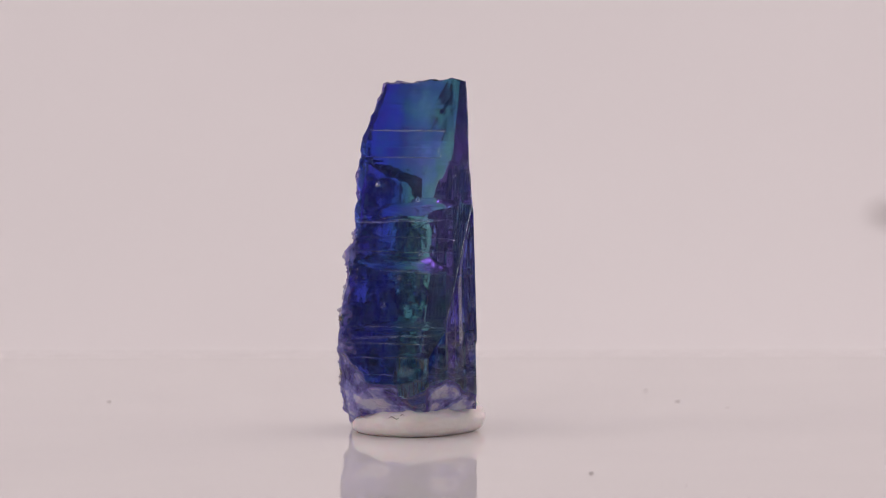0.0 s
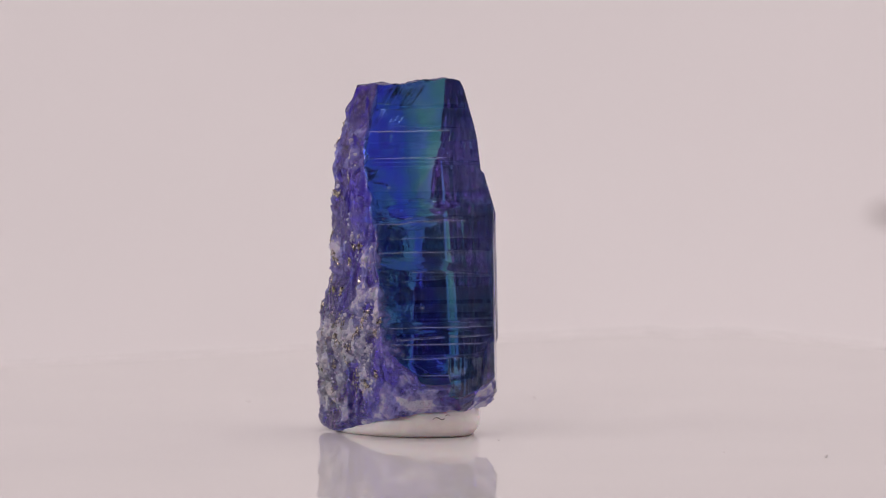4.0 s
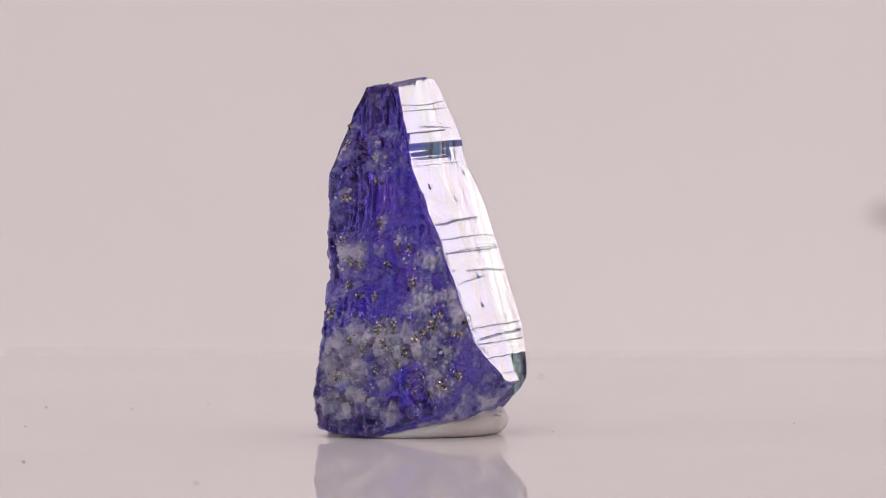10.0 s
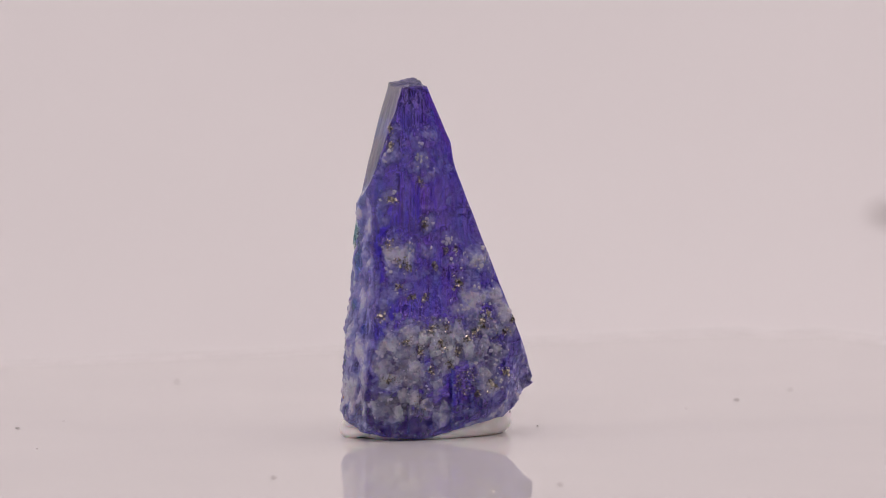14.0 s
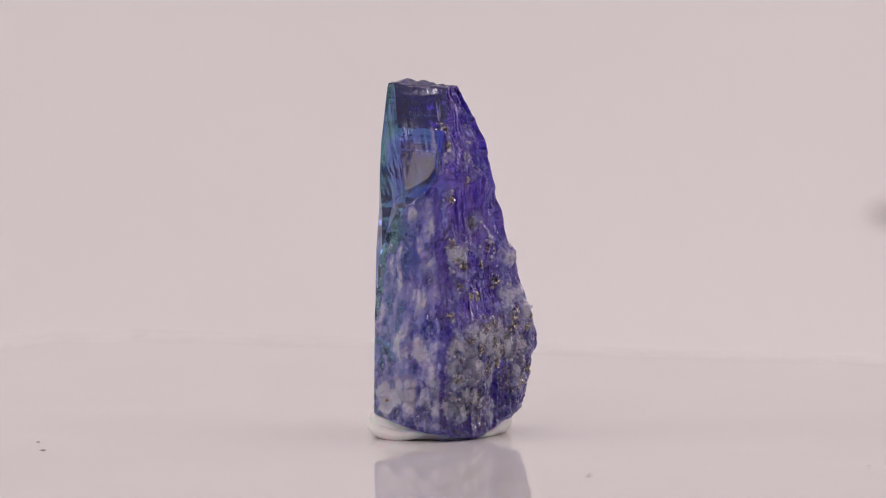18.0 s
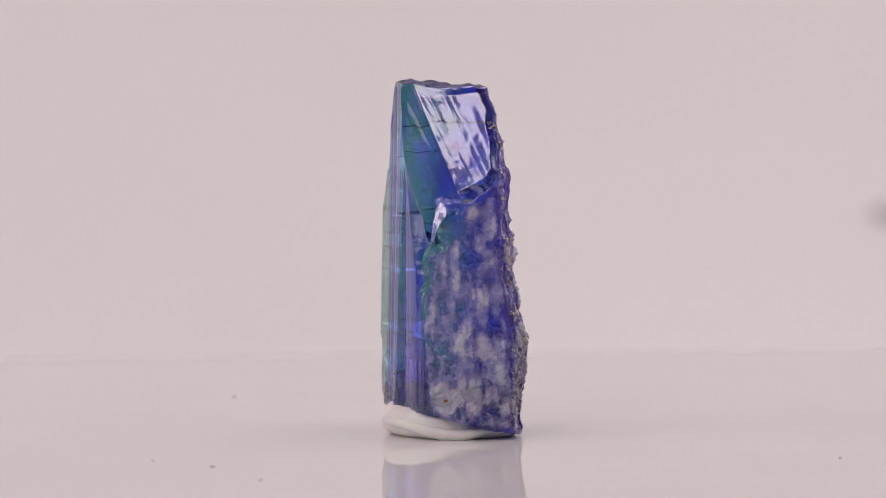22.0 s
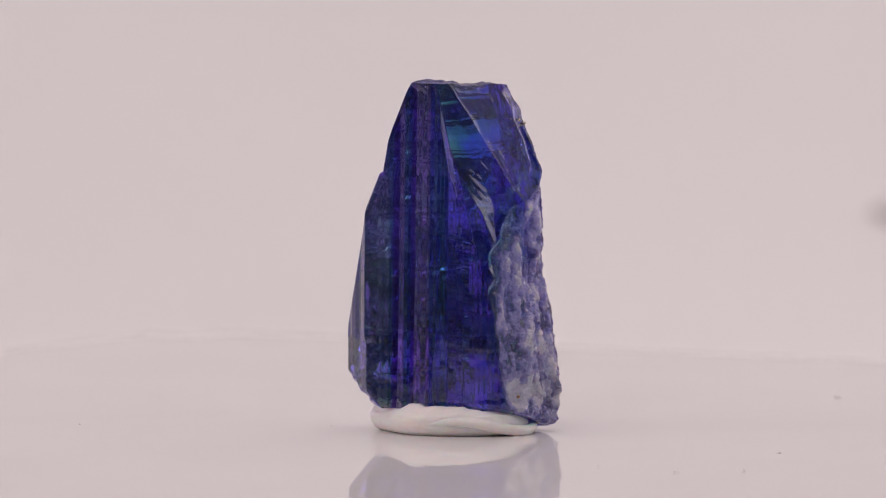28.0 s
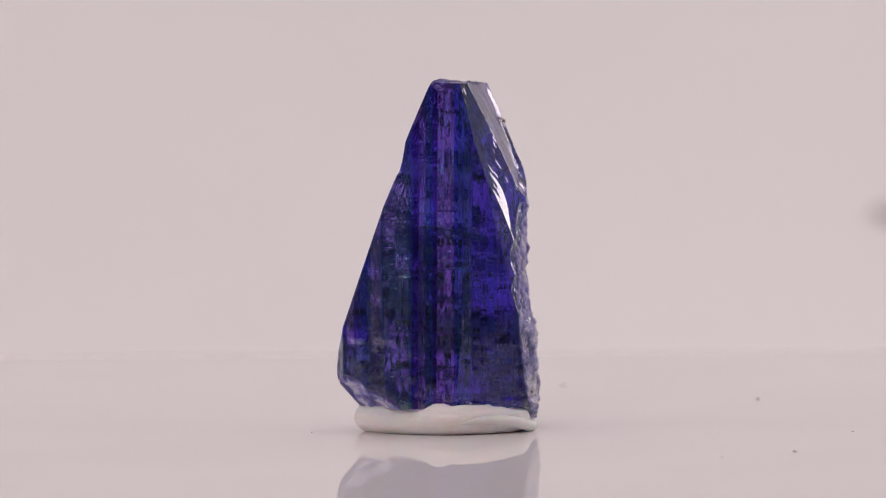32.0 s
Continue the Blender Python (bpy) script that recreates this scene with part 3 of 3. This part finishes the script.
    flat = np.vstack([A.reshape(-1, 6), A[0].mean(0)[None], A[-1].mean(0)[None]])
    for i, nm in enumerate(("pleo", "crust", "grey", "milk", "tone", "clear")):
        me.attributes.new(nm, "FLOAT", "POINT").data.foreach_set("value", flat[:, i].astype(np.float32).copy())
    return me, np.stack([x, y, z], -1), crust, grey, lead


STONE_MESH, SKIN, SKIN_CRUST, SKIN_GREY, SKIN_LEAD = build_stone()
STONE = tagged(new("rough_crystal"), "rough violet-blue crystal with sea-green faces, standing on white putty", "crystal")
body = new("crystal_body", STONE_MESH)
body.parent = STONE
body["label"] = "striated transparent violet, blue and sea-green crystal"


def skin_index(turn, u, z):
    """Where on the stone's grid one sees the sideways place u and height z (mm) when it has turned by so many degrees."""
    a = math.radians(turn)
    part_of = SKIN[::3, ::3]
    X = part_of[..., 0] * math.cos(a) - part_of[..., 1] * math.sin(a)
    Y = part_of[..., 0] * math.sin(a) + part_of[..., 1] * math.cos(a)
    cost = np.hypot(X - u, part_of[..., 2] - z) * 4 + Y * 0.5
    i, j = np.unravel_index(np.argmin(cost), cost.shape)
    return 3 * i, 3 * j


def skin_point(turn, u, z):
    return Vector(SKIN[skin_index(turn, u, z)])


# pyrite, seen square on to the crusted face: sideways place, height, size (mm)
PYRITE_AT = [(-3.85, 17.4, .42), (-3.9, 16.4, .40), (-2.2, 14.4, .40), (-3.95, 13.4, .70), (-1.95, 12.0, .55), (-4.2, 10.9, .4),
             (-3.6, 9.9, .5), (-3.1, 9.7, .5), (-3.6, 8.6, .4), (-0.8, 10.5, .4), (-0.2, 10.6, .3), (-1.5, 9.7, .3), (-0.2, 8.6, .7),
             (-2.2, 7.9, .4), (-4.8, 7.0, .5), (1.1, 6.5, .55), (2.6, 5.9, .45), (0.2, 5.6, .5), (-1.4, 5.3, .6), (-2.7, 5.0, .5), (-0.8, 4.2, .5), (-2.0, 3.9, .45), (1.7, 3.0, .65), (2.6, 3.6, .5),
             (-1.9, 6.1, .4), (-0.4, 5.0, .45), (1.6, 7.0, .4), (0.7, 6.0, .45), (-3.5, 5.6, .35), (-1.0, 6.3, .4), (-4.4, 3.4, .4), (0.9, 2.5, .35), (3.0, 6.6, .3), (-2.9, 8.0, .3)]


def pyrite_grain(at, size, rng):
    """One blocky metallic grain, its corners knocked off unevenly."""
    b = bmesh.new()
    q = Euler([rng.uniform(0, 3) for _ in range(3)]).to_matrix().to_4x4()
    bmesh.ops.create_icosphere(b, subdivisions=1, radius=0.5)
    for v in b.verts:
        m = max(abs(c) for c in v.co)
        v.co = v.co * (0.62 + 0.38 * 0.5 / m) * rng.uniform(0.45, 1.35)
    bmesh.ops.transform(b, verts=b.verts, matrix=Matrix.Translation(at * MM) @ q @ Matrix.Diagonal((size * MM, size * MM * rng.uniform(0.6, 1.2), size * MM * rng.uniform(0.6, 1.4), 1)))
    return part("pyrite_grain", b, PYRITE, STONE)


rng = random.Random(5)
for u, z, s in PYRITE_AT:
    lean, longer = rng.uniform(-0.5, 0.5), rng.uniform(0.7, 1.5)
    for i in range(8):
        up = rng.gauss(0, s * 0.30) * longer
        pyrite_grain(skin_point(96.4, u + rng.gauss(0, s * 0.20) + lean * up, z + up), s * rng.uniform(0.22, 0.42) if i else s * 0.5, rng)


def pyrite_dust():
    """Tiny bright flakes round the larger grains."""
    rng = random.Random(8)
    verts, tris = [], []
    for u, z, s in PYRITE_AT:
        i, j = skin_index(96.4, u, z)
        lean = rng.uniform(-0.5, 0.5)
        for _ in range(90):
            up = rng.gauss(0, s * 13)
            row = min(max(int(i + up), 0), SKIN.shape[0] - 1)
            at = Vector(SKIN[row, int(j + rng.gauss(0, s * 8) + lean * up) % SKIN.shape[1]])
            size, n = rng.uniform(0.03, 0.085), len(verts)
            verts.extend((at + Vector([rng.gauss(0, 1) for _ in range(3)]).normalized() * size) * MM for _ in range(4))
            tris.extend(((n, n + 1, n + 2), (n, n + 2, n + 3), (n, n + 3, n + 1), (n + 1, n + 3, n + 2)))
    # a dense band of flakes in the grey rock low on the crusted face
    band = np.argwhere((SKIN_GREY > 0.35) & (SKIN_LEAD[MATRIX] > 0.1))
    picks = np.random.RandomState(6).choice(len(band), 6000)
    for i, j in band[picks]:
        x, y, z = SKIN[i, j]
        if value_noise(np.array(x * 1.3), np.array(y * 1.3), np.array(z * 0.9), 91) < 0.48:
            continue
        at, size, n = Vector((x, y, z)), rng.uniform(0.02, 0.085), len(verts)
        verts.extend((at + Vector([rng.gauss(0, 1) for _ in range(3)]).normalized() * size) * MM for _ in range(4))
        tris.extend(((n, n + 1, n + 2), (n, n + 2, n + 3), (n, n + 3, n + 1), (n + 1, n + 3, n + 2)))
    me = bpy.data.meshes.new("pyrite_dust")
    me.from_pydata(verts, [], tris)
    me.materials.append(PYRITE)
    ob = new("pyrite_dust", me)
    ob.parent = STONE
    ob["label"] = "sparkling fine brassy flakes"
    return tagged(ob, kind="stuff")


pyrite_dust()


def calcite_crust():
    """Small rounded white and lilac grains that sit thick on the crusted parts."""
    pick = np.argwhere((SKIN_CRUST > 0.5) & (SKIN_LEAD[MATRIX] > 0.1))
    rng = np.random.RandomState(4)
    pick = pick[rng.choice(len(pick), min(len(pick), 300), replace=False)]
    ico = bmesh.new()
    bmesh.ops.create_icosphere(ico, subdivisions=1, radius=1.0)
    base = np.array([v.co[:] for v in ico.verts])
    ico.verts.index_update()
    faces = np.array([[v.index for v in f.verts] for f in ico.faces])
    ico.free()
    verts, tris = [], []
    for n, (i, j) in enumerate(pick):
        size = rng.uniform(0.035, 0.13)
        q = base * rng.uniform(0.9, 1.6) + rng.uniform(0, 50, 3)
        shape = base * (1 + 0.38 * value_noise(q[:, 0], q[:, 1], q[:, 2], 3) + 0.22 * rng.randn(len(base)))[:, None] * rng.uniform(0.6, 1.3, 3) * size
        verts.append(SKIN[i, j] + shape)
        tris.append(faces + n * len(base))
    me = bpy.data.meshes.new("calcite_crust")
    me.from_pydata(np.vstack(verts) * MM, [], np.vstack(tris).tolist())
    me.materials.append(CALCITE)
    ob = new("calcite_crust", me)
    ob.parent = STONE
    ob["label"] = "sugary white and lilac mineral crust"
    return tagged(ob, kind="stuff")


calcite_crust()
b = bmesh.new()
at = skin_point(176.0, -0.16, 2.2)
bmesh.ops.create_icosphere(b, subdivisions=2, radius=0.5)
for v in b.verts:
    v.co *= 1 + 0.5 * noise.noise(v.co * 3)
bmesh.ops.transform(b, verts=b.verts, matrix=Matrix.Translation(at * MM) @ Matrix.Diagonal((0.38 * MM, 0.12 * MM, 0.16 * MM, 1)))
part("rust_spot", b, RUST, STONE, "rust-brown stain")


def fracture_veil(cx, cy, z, rx, ry, tilt, lean, seed):
    """A healed crack inside the stone: a thin lens-shaped gap."""
    NT, NR = 40, 8
    th = np.linspace(0, 2 * math.pi, NT, endpoint=False)[None]
    s = np.linspace(0.05, 0.95, NR)
    r = np.concatenate([s, s[::-1]])[:, None]
    side = np.concatenate([-np.ones(NR), np.ones(NR)])[:, None]
    wob = 1 + 0.25 * np.sin(2 * th + seed) + 0.12 * np.sin(5 * th + 2 * seed)
    X, Y = np.cos(th) * r * rx * wob, np.sin(th) * r * ry * wob
    Z = side * 0.012 * (1 - r ** 2) + 0.10 * fbm(X * 0.8 + seed, Y * 0.8, X * 0, 3, seed) + X * tilt + Y * lean
    me = grid_mesh("fracture_veil", np.stack([X + cx, Y + cy, Z + z], -1) * MM, True, VEIL, caps=(0, -1))
    ob = new("fracture_veil", me)
    ob.parent = STONE
    return ob


for row in ((-0.6, 0.4, 12.4, 2.0, 2.2, 0.05, 0.10, 1), (-1.2, -0.2, 9.2, 2.2, 2.4, -0.08, 0.06, 2), (-1.0, -0.8, 5.6, 2.6, 2.8, 0.06, -0.08, 3),
            (0.4, 1.4, 11.2, 1.2, 1.6, 0.35, -0.2, 5), (-0.4, -1.2, 3.4, 2.0, 2.0, -0.1, 0.15, 6)):
    fracture_veil(*row)


# ---- putty ----
def tube(name, path, radius, mat, parent, label=""):
    """A round strand along a path (mm), tapered at both ends."""
    pts = np.array(path, float)
    fwd = np.gradient(pts, axis=0)
    fwd /= np.linalg.norm(fwd, axis=1)[:, None]
    side = np.cross(fwd, (0.0, 0.0, 1.0))
    side /= np.linalg.norm(side, axis=1)[:, None]
    up = np.cross(side, fwd)
    a = np.linspace(0, 2 * math.pi, 12, endpoint=False)
    r = radius * np.sin(np.linspace(0.15, math.pi - 0.15, len(pts))) ** 0.5
    V = pts[:, None] + r[:, None, None] * (np.cos(a)[None, :, None] * side[:, None] + np.sin(a)[None, :, None] * up[:, None])
    me = grid_mesh(name, V * MM, True, mat, caps=(0, -1))
    me.polygons.foreach_set("use_smooth", [True] * len(me.polygons))
    ob = new(name, me)
    ob.parent = parent
    if label:
        ob["label"] = label
    return ob


def putty():
    NT, NR = 160, 40
    th = np.linspace(0, 2 * math.pi, NT, endpoint=False)[None]
    s = np.linspace(0, 1, NR)[:, None]
    ang = s * math.pi
    rx, ry = 3.72, 4.92
    lobe = 1 + 0.03 * np.sin(3 * th + 0.6) + 0.025 * np.sin(5 * th + 2)
    ox, oy = np.cos(th) * rx * lobe, np.sin(th) * ry * lobe
    x0, y0 = -0.95 + ox, 0.75 + oy
    rim = np.clip(under_z(x0 * 0.85, y0 * 0.85) + 0.18, 0.45, 1.75)
    inner = 0.55 * np.minimum(rim, 1.4)
    length = np.hypot(ox, oy)
    rr = 1 - (inner / length) * (1 - np.sin(ang))
    zz = rim / 2 * (1 - np.cos(ang))
    X, Y = -0.95 + ox * rr, 0.75 + oy * rr
    n = fbm(X * 0.8, Y * 0.8, zz * 1.2, 4, 71)
    crease = 1 - 2 * np.abs(fbm(X * 0.5, Y * 0.5, zz * 1.6, 3, 75))
    n = n + 0.8 * np.clip(crease, -0.5, 1)
    X, Y, zz = X * (1 + 0.013 * n), Y * (1 + 0.013 * n), zz * (1 + 0.07 * n)
    me = grid_mesh("putty", np.stack([X, Y, zz], -1)[:, :] * MM, True, PUTTY, caps=(0, -1))
    me.polygons.foreach_set("use_smooth", [True] * len(me.polygons))
    root = tagged(new("putty"), "lump of white putty pressed flat under the crystal", "putty")
    lump = new("lump", me)
    lump.parent = root
    # a folded lip on the far side, and a dark hair stuck to the near side
    tube("fold", [(-0.95 + 3.66 * math.cos(a), 0.75 + 4.86 * math.sin(a), 0.55 + 0.28 * math.sin(3.1 * a)) for a in np.linspace(0.1, 2.2, 30)], 0.34, PUTTY, root)
    tube("lint_fibre", [(-2.3 + 0.09 * i, -3.72 - 0.035 * i - 0.02 * i * (i < 7), 1.05 + 0.02 * i + 0.10 * math.sin(i * 0.9)) for i in range(11)], 0.022, LINT_DARK, root, "short dark hair")
    return root


PUTTY_LUMP = putty()


# ---- motion ----
def motions():
    for thing in (TURNTABLE, PUTTY_LUMP, STONE):
        walk(thing, [(t, pose(0, 0, 0, 0, 0, PHASE + SPIN * t)) for t in range(33)])


motions()
